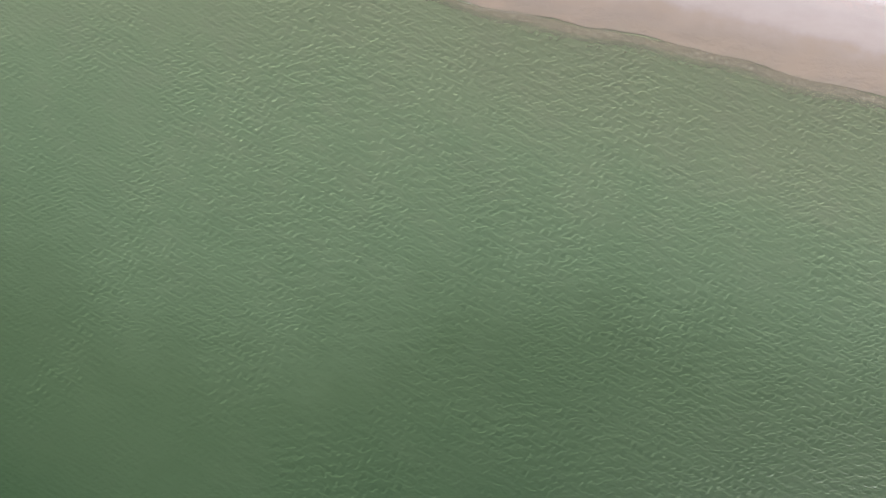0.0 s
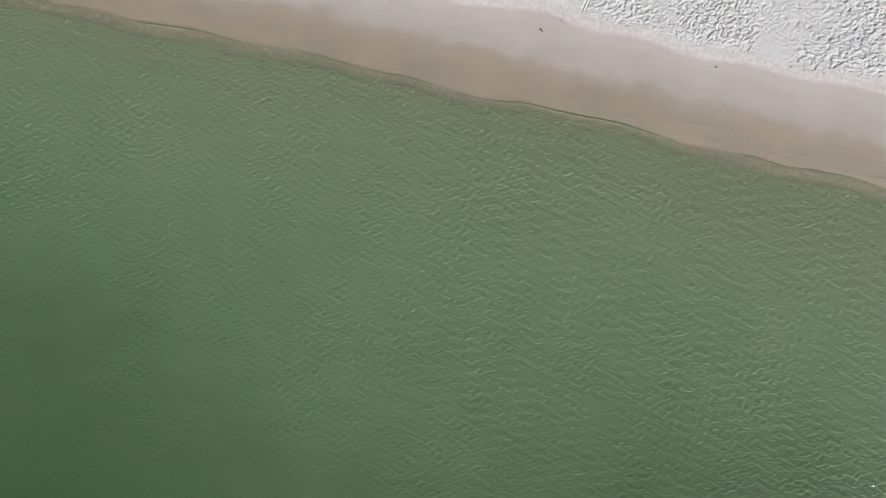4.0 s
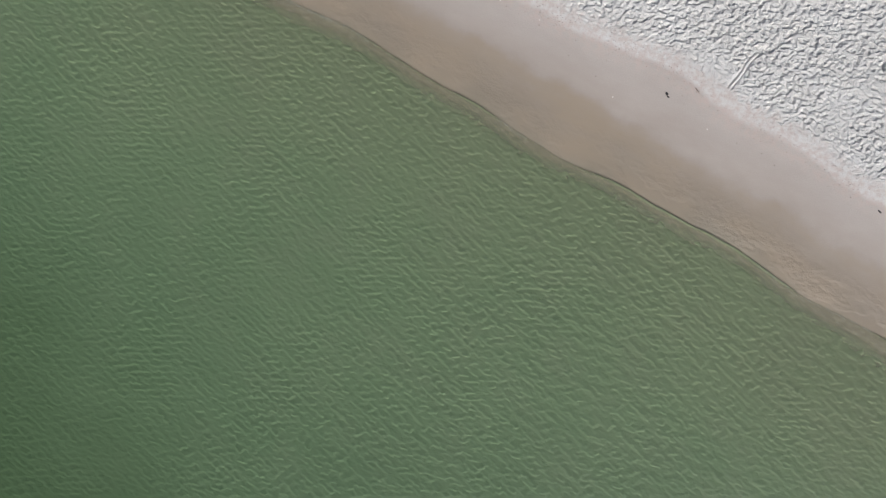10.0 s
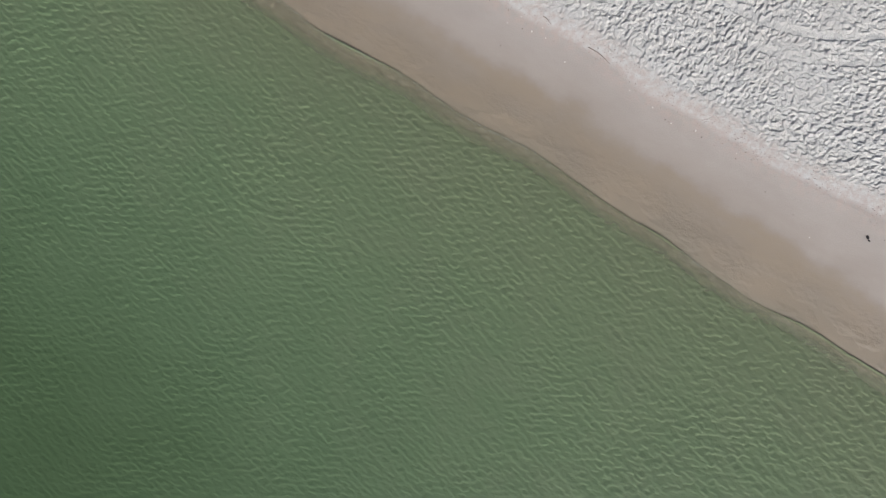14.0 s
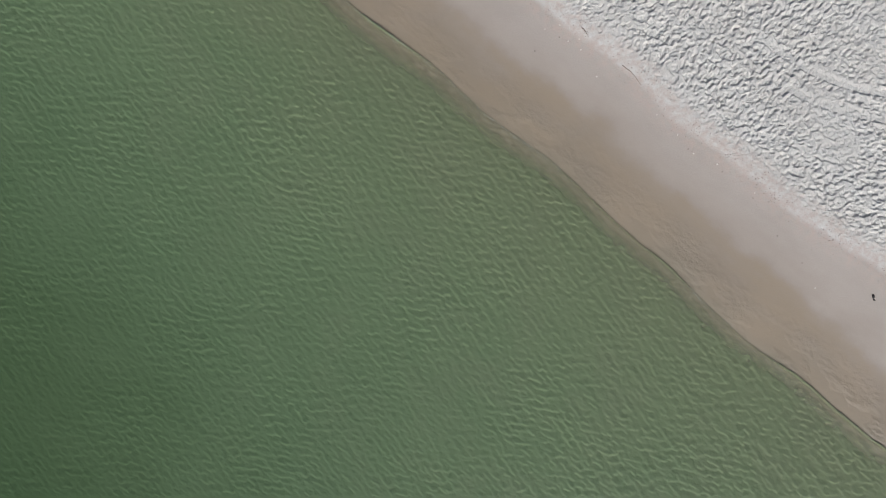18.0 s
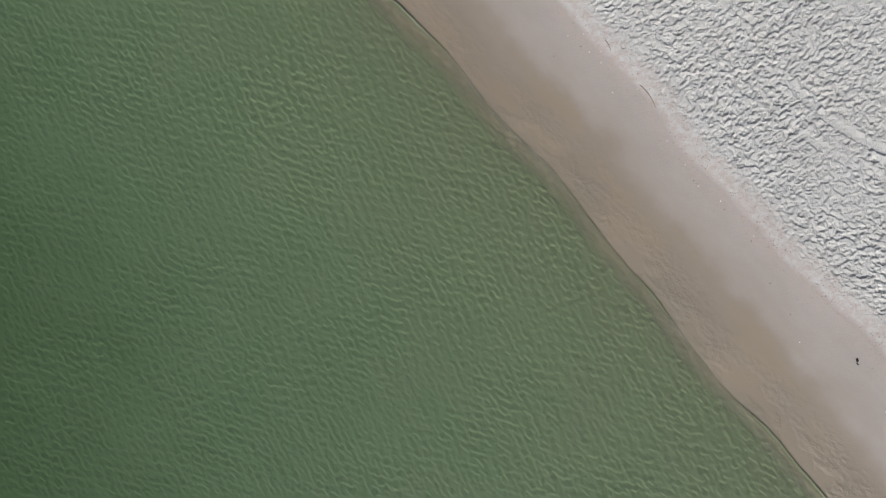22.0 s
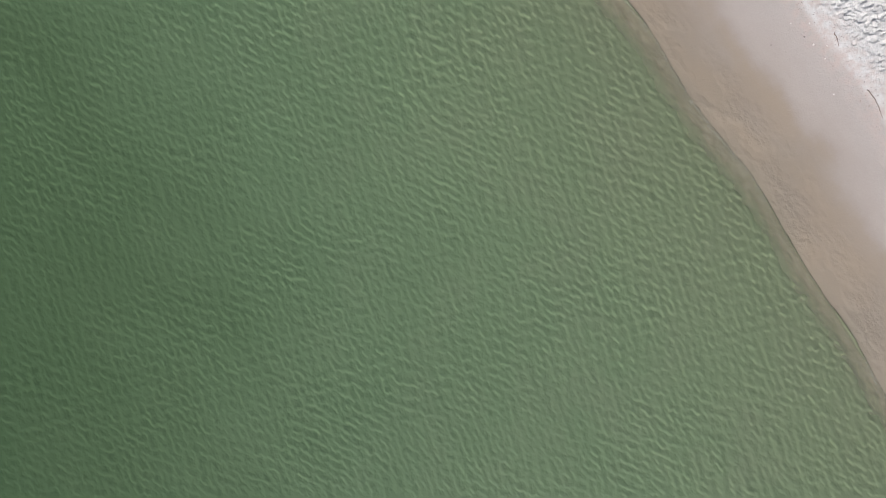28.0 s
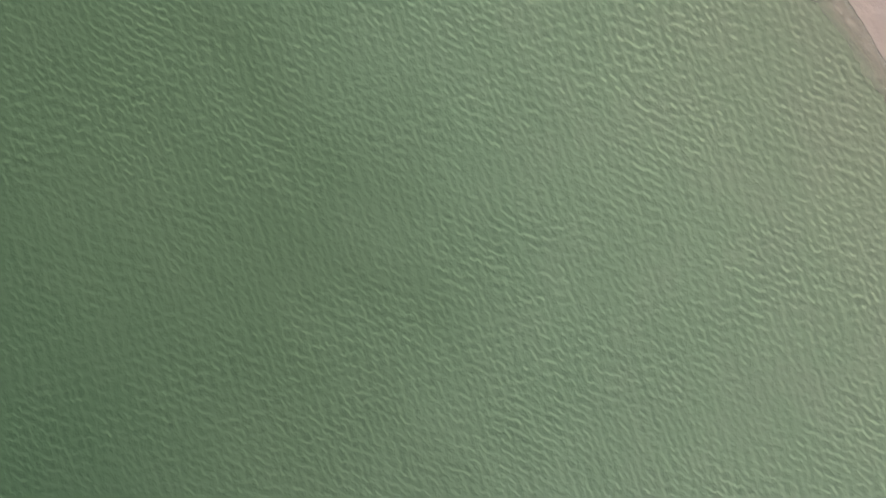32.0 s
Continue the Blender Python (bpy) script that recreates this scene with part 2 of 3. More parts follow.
def stamp(X, V, Z, x0, v0, x1, v1, shape, jag_x, jag_v):
    """Presses shape(x, v) into the part of the grid inside a box."""
    i0, i1 = np.searchsorted(X[0], (x0, x1))
    j0, j1 = np.searchsorted(V[:, 0], (v0, v1))
    if i1 > i0 and j1 > j0:
        Z[j0:j1, i0:i1] = np.minimum(Z[j0:j1, i0:i1], shape(X[j0:j1, i0:i1] + jag_x[j0:j1, i0:i1], V[j0:j1, i0:i1] + jag_v[j0:j1, i0:i1]))


def footprint(cx, cv, turn, length, width, deep, wall=5.0, tip=1.0):
    """A trodden hollow: a steep wall at the seaward rim, a floor that rises gently inland."""
    c, s = math.cos(turn), math.sin(turn)

    def shape(x, v):
        dx, dv = x - cx, v - cv
        a, b = (dx * c + dv * s) / length, (dv * c - dx * s) / width
        rise = np.clip((0.77 * dx - 0.64 * dv) / (0.55 * (length + width)), -1, 1)
        return -deep * np.clip(wall * (1 - a * a - b * b), 0, 1) * (1 + tip * rise) / (1 + tip)

    return shape


def dry_shift(x):
    """How far the upper edge of the last tides strays inland from the mean line."""
    return np.interp(x, (-9, -4, 2, 7, 12, 18, 22, 29, 36, 43, 60), (-0.1, -0.25, -0.45, -0.45, -0.3, 0.2, 0.5, -0.05, -0.05, 0.35, 0.4))


def rut_line(x):
    """The seaward curve of a pair of tyre tracks over the dry sand."""
    return 21.25 + 0.034 * (np.minimum(x, 24) - 9.6) ** 2 - dry_edge(x)


def trodden(X, V, Z):
    """Footprints, ruts and diggings in the dry sand above the tide line."""
    rng = np.random.default_rng(11)
    dry = step(V - dry_shift(X), -0.05, 1.2)
    bare = step(smooth_noise(X, V, 5.0, 22, 2), -0.7, -0.1)
    fade = 1.0 - 0.15 * step(V, 7.0, 12.0)
    # sand kicked up by many feet: short banks, steep on the side towards the land
    turned = step(X + 4 * smooth_noise(X, V, 6.0, 28, 2), 9.0, 17.0)
    churn = 0.0
    for way, share, seed in ((1.4, 1 - turned, 71), (0.45, turned, 75)):
        c, k = math.cos(way), math.sin(way)

        def banks(x, v):
            p, q = x * c + v * k, v * c - x * k
            return smooth_noise(p * 0.7, q, 0.17, seed, 3) * 1.6

        first = banks(X, V)
        lean = 0.12 * first
        second = banks(X + 0.77 * lean, V - 0.64 * lean)
        lean = 0.12 * second
        churn = churn + share * banks(X + 0.77 * lean, V - 0.64 * lean)
    trod = (0.2 + 0.8 * bare) * step(V - dry_shift(X), 0.2, 2.4)
    Z += 0.09 * np.clip(1.15 * churn, -1.0, 0.5) * trod * fade
    pressed = np.zeros_like(Z)
    # loose sand breaks up unevenly at the rim of each hollow
    jag_x = 0.13 * smooth_noise(X, V, 0.3, 61, 3)
    jag_v = 0.13 * smooth_noise(X + 17, V, 0.3, 62, 3)
    Z += 0.013 * smooth_noise(X, V, 0.14, 63, 1) * dry * (0.3 + 0.7 * bare)
    many = np.stack([rng.uniform(-9, 81, 60000), 0.1 + 15.3 * rng.random(60000)])
    patches = smooth_noise(many[0], many[1], 5.0, 22, 2)
    count = 0
    for x, v, patch in zip(many[0].tolist(), many[1].tolist(), patches.tolist()):
        inland = v - float(dry_shift(x))
        near = min(1.0, max(0.03, (inland + 0.1) / 2.0))
        if rng.random() > near * (0.2 + 0.8 * min(1, max(0, (patch + 0.5) / 0.5))):
            continue
        if count == 1500:
            break
        count += 1
        far = min(1.0, max(0.0, (v - 6) / 6))
        size = rng.uniform(0.65, 1.15) * (0.4 + 0.6 * near) * (1.0 - 0.25 * far)
        turn = rng.normal(1.2, 0.6) - 1.0 * min(1.0, max(0.0, (x - 11) / 8))
        deep = rng.uniform(0.05, 0.13) * (1.0 - 0.2 * far) * (0.4 + 0.6 * near)
        stamp(X, V, pressed, x - 0.5, v - 0.5, x + 0.5, v + 0.5, footprint(x, v, turn, 0.24 * size, 0.13 * size, deep, rng.uniform(2.5, 6.0), rng.uniform(0.75, 1.0)), jag_x, jag_v)
    # a few hollows left by people who sat or dug there
    for _ in range(60):
        x, v = rng.uniform(-9, 81), rng.uniform(1.5, 15)
        stamp(X, V, pressed, x - 1, v - 1, x + 1, v + 1, footprint(x, v, rng.uniform(0, 3.1), rng.uniform(0.3, 0.45), rng.uniform(0.18, 0.25), rng.uniform(0.10, 0.15), 3.0), jag_x, jag_v)
    Z += pressed + 0.045 * dry
    # two tyre tracks, pressed flat with a sharp wall
    for shift in (0.0, 1.62):
        lean = np.arctan(0.068 * (np.minimum(X, 24) - 9.6))
        off = (V - rut_line(X)) * np.cos(lean) - shift
        along = step(X, 10.0 - 2.2 * shift, 12.5 - 2.2 * shift) * step(-X, -27.0, -22.0) * np.clip(0.65 + 0.6 * smooth_noise(X, V, 1.5, 40, 2), 0, 1)
        inside = np.clip((off + 0.31) / 0.06, 0, 1) * step(-off, -0.36, -0.02) * along
        Z += inside * (-0.028 - (Z - ground_height(X, V)) * 0.85) + 0.012 * np.exp(-((off + 0.37) / 0.07) ** 2) * along
        Z += 0.003 * inside * np.sin((X * np.cos(lean) + V * np.sin(lean)) * 24)
    # a narrow double groove dragged through the sand
    x0, y0, x1, y1 = GROOVE
    length = math.hypot(x1 - x0, y1 - y0)
    ux, uy = (x1 - x0) / length, (y1 - y0) / length
    P, Q = X - x0, V + dry_edge(X) - y0
    t, w = P * ux + Q * uy, -P * uy + Q * ux
    w = w - 0.10 * np.sin(t * 0.9) - 0.05 * np.sin(t * 2.7 + 1)
    on = step(t, 0, 0.5) * step(-t, -length, -length + 0.5)
    Z -= 0.8 * on * np.exp(-(w / 0.28) ** 4) * (Z - ground_height(X, V))
    Z += on * (-0.065 * np.exp(-((np.abs(w) - 0.14) / 0.055) ** 2) + 0.02 * np.exp(-(w / 0.06) ** 2))
    # the hole that somebody dug
    hx, hy = HOLE
    R = np.hypot((X - hx) / 0.62, (V + dry_edge(X) - hy) / 0.42)
    Z -= 0.62 * np.clip(1.5 - 1.5 * R ** 4, 0, 1)


GROOVE = (27.49, 15.94, 28.21, 19.36)
HOLE = (26.88, 25.15)
xs = ticks(-9, 81, 0.055, 0.8, 2200)
xs = np.concatenate([xs[xs < -8.99], np.arange(-9, 45, 0.042), np.arange(45, 81, 0.07), xs[xs > 81.1]])
inner = np.arange(-1.2, 15.4, 0.043)
vs = np.concatenate([-75 - np.cumsum(1.35 ** np.arange(22))[::-1], np.arange(-75, -20, 1.2), np.arange(-20, -1.2, 0.4), inner,
                     15.4 + np.cumsum(1.3 ** np.arange(25))])
X, V = np.meshgrid(xs, vs)
Y = V + dry_edge(X)
Z = ground_height(X, V)
trodden(X, V, Z)
beach = grid_object("ground", X, Y, Z, SAND, shore=V - dry_shift(X) * step(V, -4.0, -1.0))
tagged(beach, "pale beach sand, wet by the sea and trodden full of footprints above", "ground", kind="structure")


def ground_at(x, y):
    """Height of the modelled sand at a place."""
    v = y - float(dry_edge(x))
    i, j = int(np.abs(xs - x).argmin()), int(np.abs(vs - v).argmin())
    return float(Z[j, i])


# ---- the sea ----
def water_edge(x):
    """How far up the sand the last swash reached, counted inland from the dry edge."""
    c = np.clip(x, -70, 110)
    return -7.85 + 0.2 * step(c, 22.0, 50.0) + 0.45 * np.exp(-((c + 13.0) / 6.0) ** 2) + 0.34 * smooth_noise(c, c * 0, 7.0, 31, 5)


wx = ticks(-42, 88, 0.14, 1.0, 2200)
wv = np.concatenate([-74 - np.cumsum(1.35 ** np.arange(22))[::-1], np.arange(-74, -68, 0.5), np.arange(-68, -46, 0.11), np.arange(-46, -10, 0.074), np.arange(-10, -6.6, 0.05)])
WX, WV = np.meshgrid(wx, wv)
WY = WV + dry_edge(WX)
bed = ground_height(WX, WV)
edge = water_edge(WX) - WV
wave = np.zeros_like(WX)
rng = np.random.default_rng(3)
for n in range(72):
    length = 0.23 * 1.9 ** rng.random() if n < 52 else rng.uniform(0.46, 0.75) if n < 66 else rng.uniform(1.2, 2.6)
    way = math.pi / 2 + rng.normal(-0.08, 0.95 if n < 52 else 0.75)
    k = 2 * math.pi / length
    tall = 0.0082 * length if n < 66 else 0.0016 * length
    wave += tall * np.sin(k * (math.cos(way) * WX + math.sin(way) * WY) + rng.uniform(0, 6.28))
# towards the open end of the beach the waves grow longer
rng = np.random.default_rng(14)
open_end = step(WX, 4.0, 26.0)
for n in range(10):
    length = rng.uniform(0.65, 1.15)
    way = math.pi / 2 + rng.normal(-0.08, 0.6)
    k = 2 * math.pi / length
    wave += 0.006 * length * open_end * np.sin(k * (math.cos(way) * WX + math.sin(way) * WY) + rng.uniform(0, 6.28))
# crests stand sharper than troughs
wave += 2.0 * (wave * wave - np.mean(wave * wave))
deep = np.maximum(-bed, 0)
gust = 1.0 + 0.37 * smooth_noise(WX, WY, 7.0, 33, 3)
near = step(-deep, -0.9, -0.15) * step(deep, 0.0, 0.12)
# long low wavelets that turn towards the beach where it is shallow
bend = smooth_noise(WX, WY, 11.0, 34, 2) * 2.6
surf = 0.0045 * np.sin(WV * 6.6 + bend + 0.06 * WX) + 0.004 * np.sin(WV * 9.1 - bend * 1.3 + 0.35 * WX + 1.0)
wave = wave * gust * (0.5 + 0.5 * step(deep, 0.02, 0.22)) + surf * near
# rings that spread where something broke the surface
R, A = np.hypot(WX + 11.3, WY + 9.0), np.arctan2(WY + 9.0, WX + 11.3)
wave += 0.018 * np.sin((R - 3.6) * 12.5) * np.exp(-((R - 3.7) / 0.95) ** 2) * step(A, -2.6, -2.0) * step(-A, -0.5, 0.2)
R, A = np.hypot(WX + 12.5, WY - 1.5), np.arctan2(WY - 1.5, WX + 12.5)
wave += 0.017 * np.sin((R - 4.4) * 11.0) * np.exp(-((R - 4.4) / 1.0) ** 2) * step(A, -2.4, -1.8) * step(-A, -0.3, 0.3)
R, A = np.hypot(WX + 10.7, WY - 6.6), np.mod(np.arctan2(WY - 6.6, WX + 10.7), 2 * math.pi)
wave += 0.034 * np.sin((R - 6.0) * 9.0) * np.exp(-((R - 6.0) / 0.6) ** 2) * step(A, 3.0, 3.4) * step(-A, -4.7, -4.3)
R, A = np.hypot(WX - 0.8, WY - 0.7), np.arctan2(WY - 0.7, WX - 0.8)
wave += 0.014 * np.sin((R - 3.7) * 9.0) * np.exp(-((R - 3.7) / 0.6) ** 2) * step(A, 1.5, 1.9) * step(-A, -3.1, -2.9)
calm = step(WX, -46, -42) * step(-WX, -92, -88) * step(WV, -72, -68)
wave *= calm
# the thin sheet that runs up the sand, with a rounded front
surge = np.clip(smooth_noise(WX, WX * 0, 6.0, 35, 3) + 0.18, 0, 1)
front = 0.012 + 0.15 * surge
film = bed + 0.012 + front * np.exp(-((edge - 0.1) / np.where(edge < 0.1, 0.1, 0.26)) ** 2)
# the front of the swash carries stirred sand
stir = np.exp(-((edge - 0.1) / 0.3) ** 2) * np.clip(0.25 + surge * 1.2, 0, 1)
level = np.maximum(wave, film)
level = np.where(edge < 0.06, bed - 0.25, level)
# broken little ripples where the swash runs back
fret = step(edge, 0.15, 0.5) * step(-edge, -2.6, -1.2)
level = level + 0.034 * (1 - 2 * np.abs(smooth_noise(WX * 0.7, WV, 0.34, 36, 2))) * fret
# the breeze leans the crests over
lean = 2.2 * wave * step(edge, 0.4, 2.0)
sea = grid_object("water", WX + 0.6 * lean, WY - 0.8 * lean, level, WATER, depth=np.clip(level - bed, 0, 20), stir=stir)
tagged(sea, "clear green sea water rippled by a light breeze", "water", kind="structure")


# ---- things on the sand ----
def part(name, bm, material, parent=None, label=""):
    """Links a bmesh as one mesh object, under a thing if one is given."""
    me = bpy.data.meshes.new(name)
    bm.to_mesh(me)
    bm.free()
    me.materials.append(material)
    ob = new(name, me)
    ob.parent = parent
    return tagged(ob, label)


def smooth(ob):
    ob.data.polygons.foreach_set("use_smooth", [True] * len(ob.data.polygons))
    return ob


def stone_mesh(size, flat, seed, rough=0.35):
    """A worn, uneven stone."""
    bm = bmesh.new()
    bmesh.ops.create_icosphere(bm, subdivisions=3, radius=1.0)
    for v in bm.verts:
        bulge = 1 + rough * noise.noise(v.co * 1.3 + Vector((seed * 7.1, 0, 0))) + 0.12 * noise.noise(v.co * 3.5 + Vector((0, seed * 3.3, 0)))
        v.co = Vector((v.co.x * size[0], v.co.y * size[1], v.co.z * flat)) * bulge
    return bm


def put_stone(name, x, y, size, flat, turn, material, seed, label, category, group=""):
    ob = part(name, stone_mesh(size, flat, seed), material)
    ob.matrix_world = pose(x, y, ground_at(x, y) + flat * 0.45, 0, 0, turn)
    return tagged(ob, label, category, group)


put_stone("stone", 23.84, 14.08, (0.125, 0.08), 0.065, -35, DARK_STONE, 1, "dark wet stone lying on the smooth damp sand", "stone", "dark stones")
put_stone("stone", 40.46, 13.05, (0.155, 0.06), 0.05, -20, DARK_STONE, 2, "long dark stone at the edge of the dry sand", "stone", "dark stones")
put_stone("stone", 24.02, 13.93, (0.085, 0.05), 0.04, 10, DARK_STONE, 3, "small dark stone beside a larger one on damp sand", "stone", "dark stones")
for n, (x, y) in enumerate(((18.93, 13.11), (11.30, 14.74), (8.68, 14.63), (16.61, 13.56), (13.89, 14.56), (-2.24, 15.48), (-2.98, 13.88), (31.5, 13.2), (35.8, 14.0), (13.25, 15.60), (29.64, 13.11), (32.63, 12.85), (38.24, 13.08), (34.56, 8.59))):
    put_stone("pebble", x, y, (0.036 + 0.006 * (n % 3), 0.03), 0.024, 40 * n, GREY_STONE, 10 + n, "small grey pebble on smooth damp sand", "pebble", "pebbles on the beach")


def shell_mesh(radius):
    """A ribbed half shell, open side down."""
    bm = bmesh.new()
    rings, spokes = 5, 18
    top = bm.verts.new((0, -radius * 0.7, radius * 0.25))
    rows = []
    for i in range(1, rings + 1):
        f = i / rings
        row = []
        for j in range(spokes):
            a = -1.25 + 2.5 * j / (spokes - 1)
            rib = 1 + 0.05 * (j % 2) * f
            row.append(bm.verts.new((math.sin(a) * radius * f * 1.1 * rib, -radius * 0.7 + math.cos(a) * radius * 1.5 * f * rib,
                                     radius * (0.25 + 0.28 * math.sin(f * 2.4)) * (1 - 0.5 * (a / 1.25) ** 2 * f))))
        rows.append(row)
    for j in range(spokes - 1):
        bm.faces.new((top, rows[0][j], rows[0][j + 1]))
        for i in range(rings - 1):
            bm.faces.new((rows[i][j], rows[i + 1][j], rows[i + 1][j + 1], rows[i][j + 1]))
    bmesh.ops.solidify(bm, geom=bm.faces[:], thickness=0.006)
    return bm


for n, (x, y) in enumerate(((-3.27, 15.35), (20.6, 12.35), (27.4, 13.1), (1.2, 14.9), (-1.62, 15.61), (-1.12, 16.11), (-0.62, 15.65), (-2.66, 16.10), (9.13, 14.60), (10.75, 14.93), (13.76, 14.87), (5.76, 15.20), (7.6, 14.95))):
    ob = part("shell", shell_mesh(0.045 + 0.006 * (n % 5)), SHELL)
    ob.matrix_world = pose(x, y, ground_at(x, y) + 0.002, 0, 0, 70 * n + 20)
    tagged(ob, "bleached white sea shell on damp sand", "shell", "shells on the beach")


def tube(bm, points, radii, sides=7):
    """A tapered tube through points."""
    rings = []
    for i, p in enumerate(points):
        ahead = (points[min(i + 1, len(points) - 1)] - points[max(i - 1, 0)]).normalized()
        side = ahead.cross(Vector((0, 0, 1))).normalized()
        up = side.cross(ahead)
        rings.append([bm.verts.new(p + (side * math.cos(a) + up * math.sin(a)) * radii[i]) for a in (2 * math.pi * k / sides for k in range(sides))])
    for low, high in zip(rings, rings[1:]):
        for k in range(sides):
            bm.faces.new((low[k], low[(k + 1) % sides], high[(k + 1) % sides], high[k]))
    bm.faces.new(rings[0][::-1])
    bm.faces.new(rings[-1])


def driftwood(x, y, turn, length, bend, twigs, label, seed):
    """A crooked stick with a few side twigs, lying on the sand."""
    rnd = random.Random(seed)
    root = new("driftwood_stick")
    root.matrix_world = pose(x, y, ground_at(x, y), 0, 0, turn)
    back = root.matrix_world.inverted()

    def on_sand(px, py, lift):
        w = root.matrix_world @ Vector((px, py, 0))
        return back @ Vector((w.x, w.y, ground_at(w.x, w.y) + lift))

    line = [on_sand(length * (f - 0.5), bend * math.sin(f * 3.6) + rnd.uniform(-0.02, 0.02), 0.022) for f in (i / 18 for i in range(19))]
    bm = bmesh.new()
    tube(bm, line, [0.024 - 0.015 * i / 18 for i in range(19)])
    smooth(part("stem", bm, WOOD, root))
    for n in range(twigs):
        i = rnd.randrange(4, 15)
        a, far = rnd.choice((-1, 1)) * rnd.uniform(0.4, 1.1), rnd.uniform(0.12, 0.25)
        start = line[i]
        bm = bmesh.new()
        tube(bm, [on_sand(start.x + far * f * math.cos(a), start.y + far * f * math.sin(a) + 0.03 * math.sin(5 * f), 0.012) for f in (0, 0.25, 0.5, 0.75, 1)],
             [0.010, 0.009, 0.008, 0.006, 0.004], 6)
        smooth(part("twig", bm, WOOD, root))
    return tagged(root, label, "driftwood", "sticks on the tide line")


driftwood(2.95, 16.25, -8, 1.75, 0.10, 2, "crooked brown driftwood stick on the tide line", 1)
driftwood(-1.10, 16.66, -15, 0.75, 0.05, 2, "short brown driftwood stick on the tide line", 2)
driftwood(25.60, 15.10, -30, 0.50, 0.04, 1, "short dark driftwood stick by the dry sand", 3)


def scraps(name, places, material, low, high, thick, seed):
    """Many small irregular flakes as one mesh."""
    rnd = np.random.default_rng(seed)
    verts, faces = [], []
    for x, y, z in places:
        r, a0, sides = rnd.uniform(low, high), rnd.uniform(0, 6.28), 6
        k = len(verts)
        stretch = rnd.uniform(0.4, 1.0)
        tilt = rnd.uniform(-0.3, 0.3)
        for lift, grow in ((0.0, 1.0), (thick, 0.75)):
            for j in range(sides):
                a = a0 + 6.283 * j / sides
                rr = r * grow * rnd.uniform(0.7, 1.25)
                px, py = rr * math.cos(a), rr * stretch * math.sin(a)
                verts.append((x + px * math.cos(a0) - py * math.sin(a0), y + px * math.sin(a0) + py * math.cos(a0), z + lift + tilt * px * 0.3))
        for j in range(sides):
            faces.append((k + j, k + (j + 1) % sides, k + sides + (j + 1) % sides, k + sides + j))
        faces.append(tuple(k + sides + j for j in range(sides)))
    me = bpy.data.meshes.new(name)
    me.from_pydata(verts, [], faces)
    me.materials.append(material)
    return new(name, me)


rng = np.random.default_rng(8)
px = rng.uniform(-9, 79, 7000)
pv = dry_shift(px) + rng.normal(0.0, 0.5, 7000)
keep = rng.random(7000) < 0.15 + 0.75 * step(smooth_noise(px, pv, 3.0, 50, 2), -0.3, 0.5)
places = [(x, v + float(dry_edge(x)), ground_at(x, v + float(dry_edge(x))) + 0.002) for x, v in zip(px[keep][:320].tolist(), pv[keep][:320].tolist())]
tagged(scraps("tide_wrack", places, WRACK, 0.008, 0.030, 0.010, 9), "brown scraps of dried weed strewn along the tide line", "wrack", kind="stuff")


px = rng.uniform(-9, 79, 9000)
pv = dry_shift(px) + rng.normal(0.15, 0.6, 9000)
keep = rng.random(9000) < 0.1 + 0.8 * step(smooth_noise(px, pv, 2.2, 53, 2), -0.2, 0.5)
places = [(x, v + float(dry_edge(x)), ground_at(x, v + float(dry_edge(x))) - 0.004) for x, v in zip(px[keep][:900].tolist(), pv[keep][:900].tolist())]
tagged(scraps("sand_clods", places, CLOD, 0.018, 0.055, 0.026, 10), "small clods of damp sand crumbled along the tide line", "sand clods", kind="stuff")


def sand_heap(x, y, rx, ry, tall, turn, seed, label):
    """A heap of dug sand, lumpy, with a soft crest."""
    bm = bmesh.new()
    rings, spokes = 18, 48
    top = bm.verts.new((0, 0, tall))
    rows = []
    base = ground_at(x, y)
    for i in range(1, rings + 1):
        f = i / rings
        row = []
        for j in range(spokes):
            a = 2 * math.pi * j / spokes
            px, py = rx * f * math.cos(a), ry * f * math.sin(a)
            wob = 1 + 0.18 * noise.noise(Vector((math.cos(a) * 1.4, math.sin(a) * 1.4, seed)))
            lump = 0.4 * noise.noise(Vector((px * 3.2, py * 3.2, seed))) + 0.3 * noise.noise(Vector((px * 8, py * 8, seed + 2)))
            z = tall * (1 - f ** 2.2) * (1 + lump) - 0.06 * f
            row.append(bm.verts.new((px * wob, py * wob, z)))
        rows.append(row)
    for j in range(spokes):
        k = (j + 1) % spokes
        bm.faces.new((top, rows[0][j], rows[0][k]))
        for i in range(rings - 1):
            bm.faces.new((rows[i][j], rows[i + 1][j], rows[i + 1][k], rows[i][k]))
    ob = smooth(part("sand_heap", bm, FRESH_SAND))
    ob.matrix_world = pose(x, y, base, 0, 0, turn)
    return tagged(ob, label, "sand heap", "heaps beside the dug hole")


sand_heap(26.20, 25.82, 0.92, 0.74, 0.24, 20, 4, "cream heap of freshly dug sand beside a hole")
sand_heap(26.85, 24.46, 0.80, 0.26, 0.14, 18, 9, "low long heap of dug sand beside a hole")


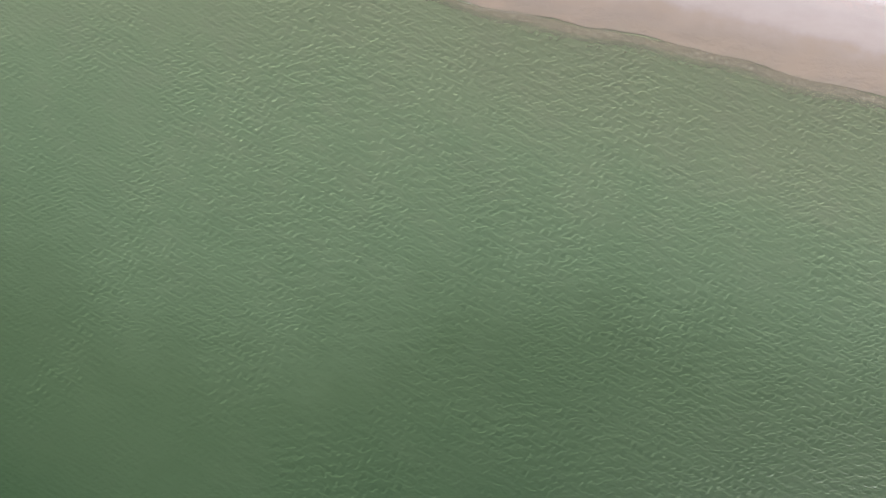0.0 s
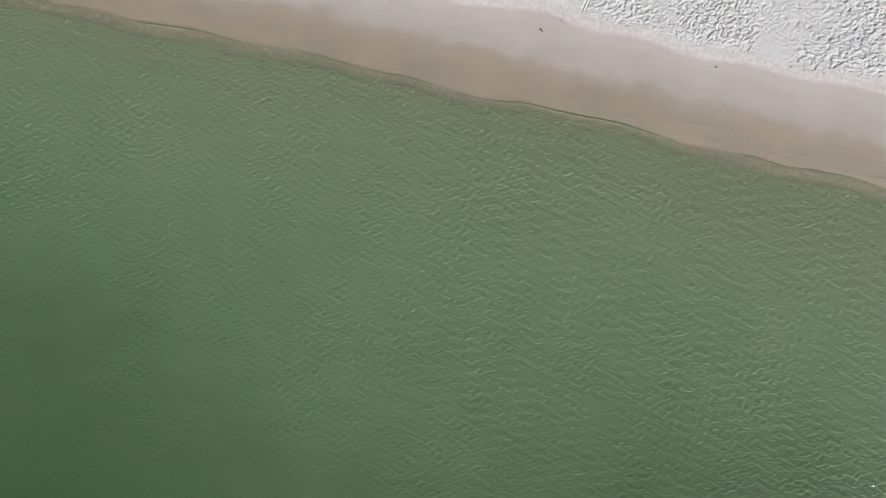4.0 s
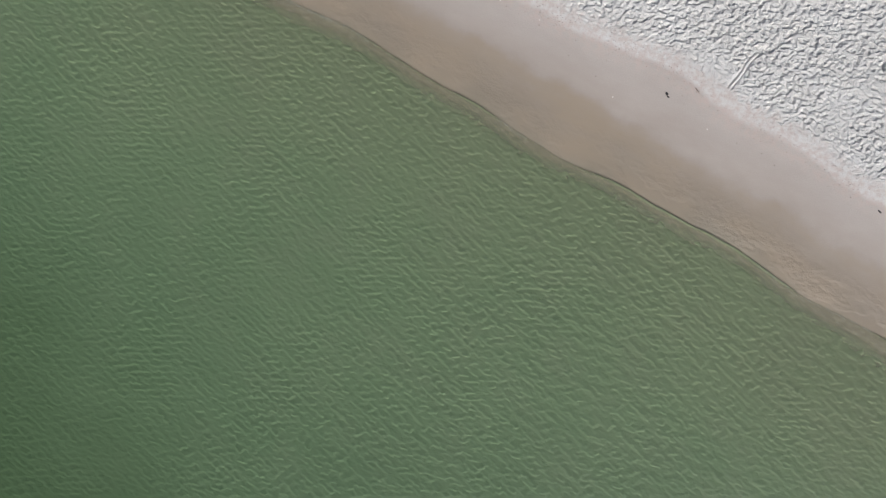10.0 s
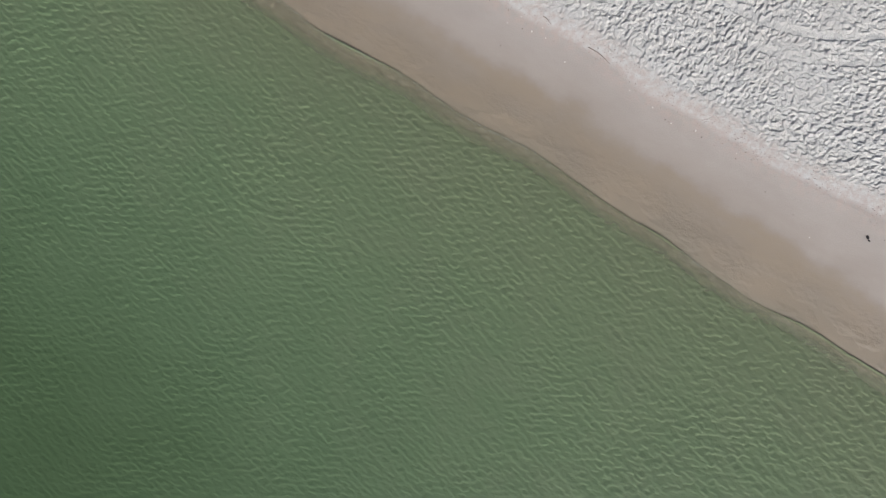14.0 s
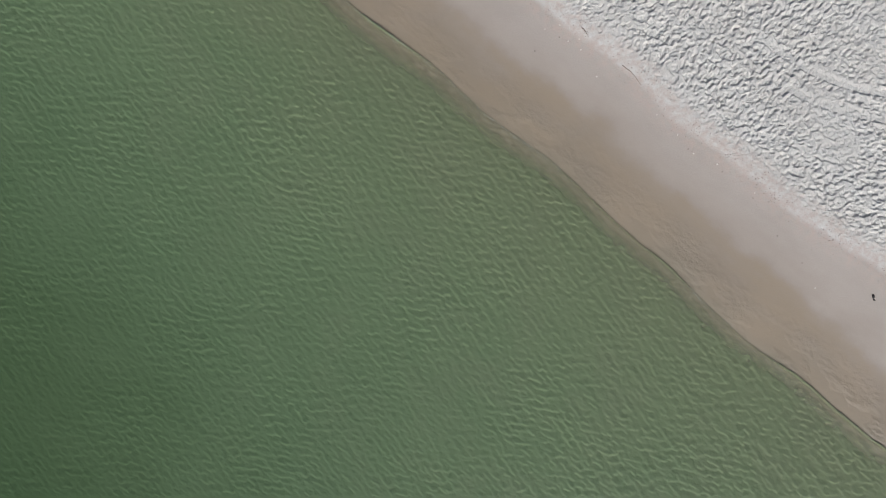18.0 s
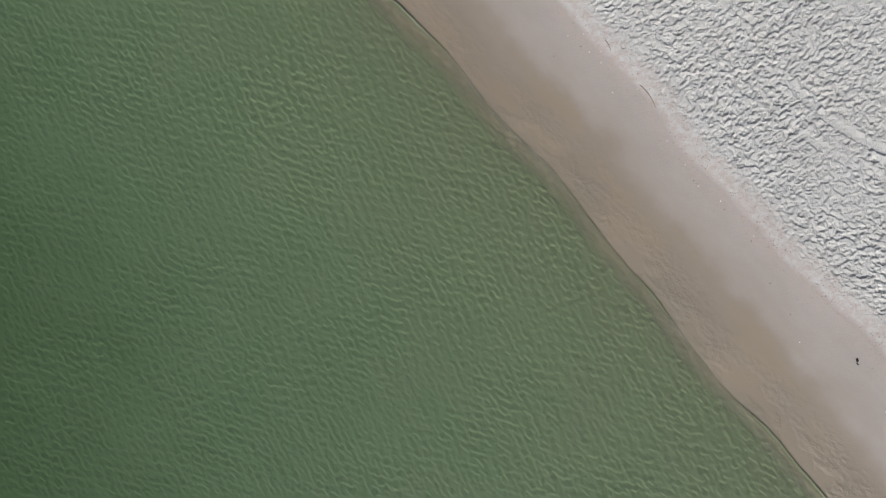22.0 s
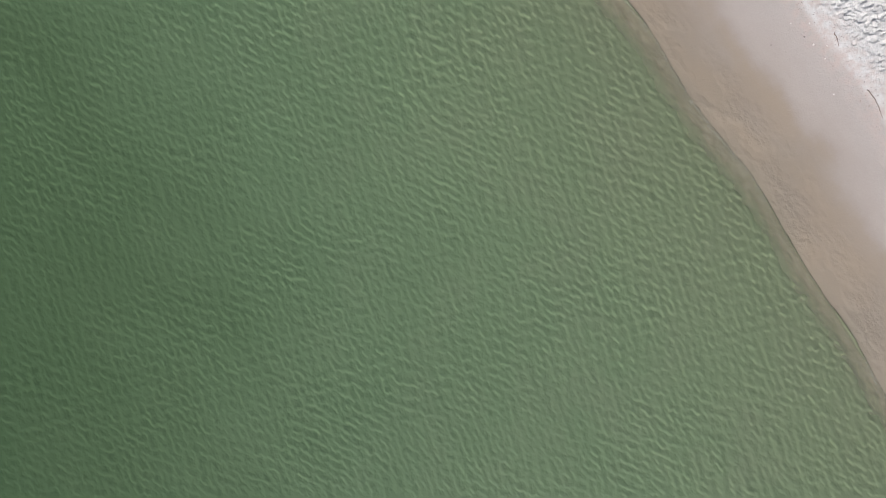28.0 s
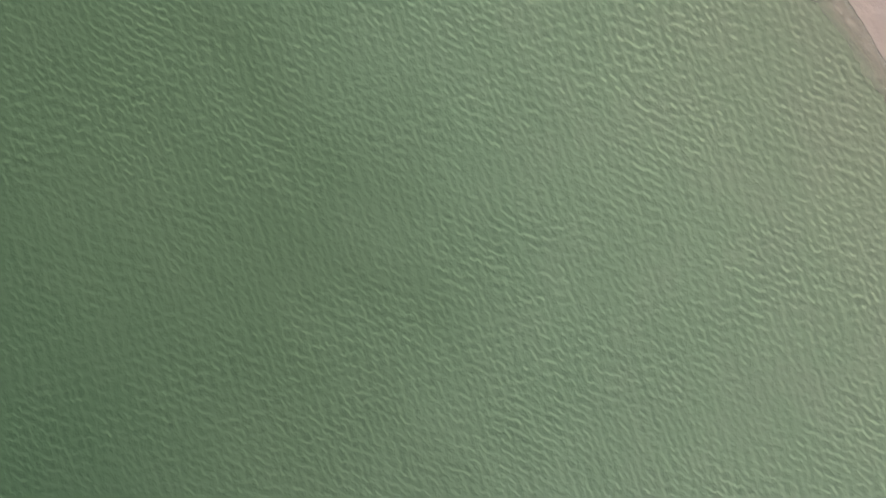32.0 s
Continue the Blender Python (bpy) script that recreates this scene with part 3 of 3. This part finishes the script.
# ---- in the water ----
def seaweed(x, y, spread, count, seed, label):
    """A clump of drowned weed: fronds that lean out from one foot."""
    rnd = random.Random(seed)
    root = new("seaweed_clump")
    root.matrix_world = pose(x, y, ground_at(x, y))
    for n in range(count):
        a, far, lift = rnd.uniform(0, 6.28), spread * rnd.uniform(0.35, 1.0), rnd.uniform(0.12, 0.4)
        bm = bmesh.new()
        prev = None
        for i in range(8):
            f = i / 7
            w = 0.11 * spread * (0.35 + math.sin(f * 2.9)) + 0.012
            bend = a + 0.7 * f * math.sin(n)
            p = Vector((math.cos(bend) * far * f, math.sin(bend) * far * f, lift * math.sin(f * 2.6) + 0.02))
            side = Vector((-math.sin(bend), math.cos(bend), 0)) * w
            pair = (bm.verts.new(p - side + Vector((0, 0, 0.03 * math.sin(9 * f)))), bm.verts.new(p + side))
            if prev:
                bm.faces.new((prev[0], prev[1], pair[1], pair[0]))
            prev = pair
        bmesh.ops.solidify(bm, geom=bm.faces[:], thickness=0.012)
        smooth(part("frond", bm, WEED, root))
    return tagged(root, label, "seaweed", "weed clumps on the sea bed")


seaweed(-5.9, -32.1, 0.62, 26, 1, "dark clump of seaweed on the sea bed")
seaweed(-11.8, -34.6, 0.36, 16, 2, "small dark clump of seaweed on the sea bed")
seaweed(-24.8, -29.3, 0.34, 16, 3, "small dark clump of seaweed on the sea bed")

# flecks of foam where the swash ends
fx = rng.uniform(-18, 80, 16000)
strip = smooth_noise(fx, fx * 0, 6.0, 51, 3)
fx = fx[rng.random(16000) < 0.03 + 1.1 * np.maximum(0.0, strip - 0.05)][:2600]
back = 0.1 + np.abs(rng.normal(0, 1, len(fx))) * np.where(rng.random(len(fx)) < 0.8, 0.14, 0.5)
fv = water_edge(fx) - back
riding = 0.012 + (0.012 + 0.15 * np.clip(smooth_noise(fx, fx * 0, 6.0, 35, 3) + 0.18, 0, 1)) * np.exp(-((back - 0.1) / 0.26) ** 2)
fz = np.maximum(ground_height(fx, fv) + riding, 0.02)
places = list(zip(fx.tolist(), (fv + dry_edge(fx)).tolist(), fz.tolist()))
tagged(scraps("foam", places, FOAM, 0.008, 0.020, 0.006, 12), "white flecks of foam along the water's edge", "foam", kind="stuff")
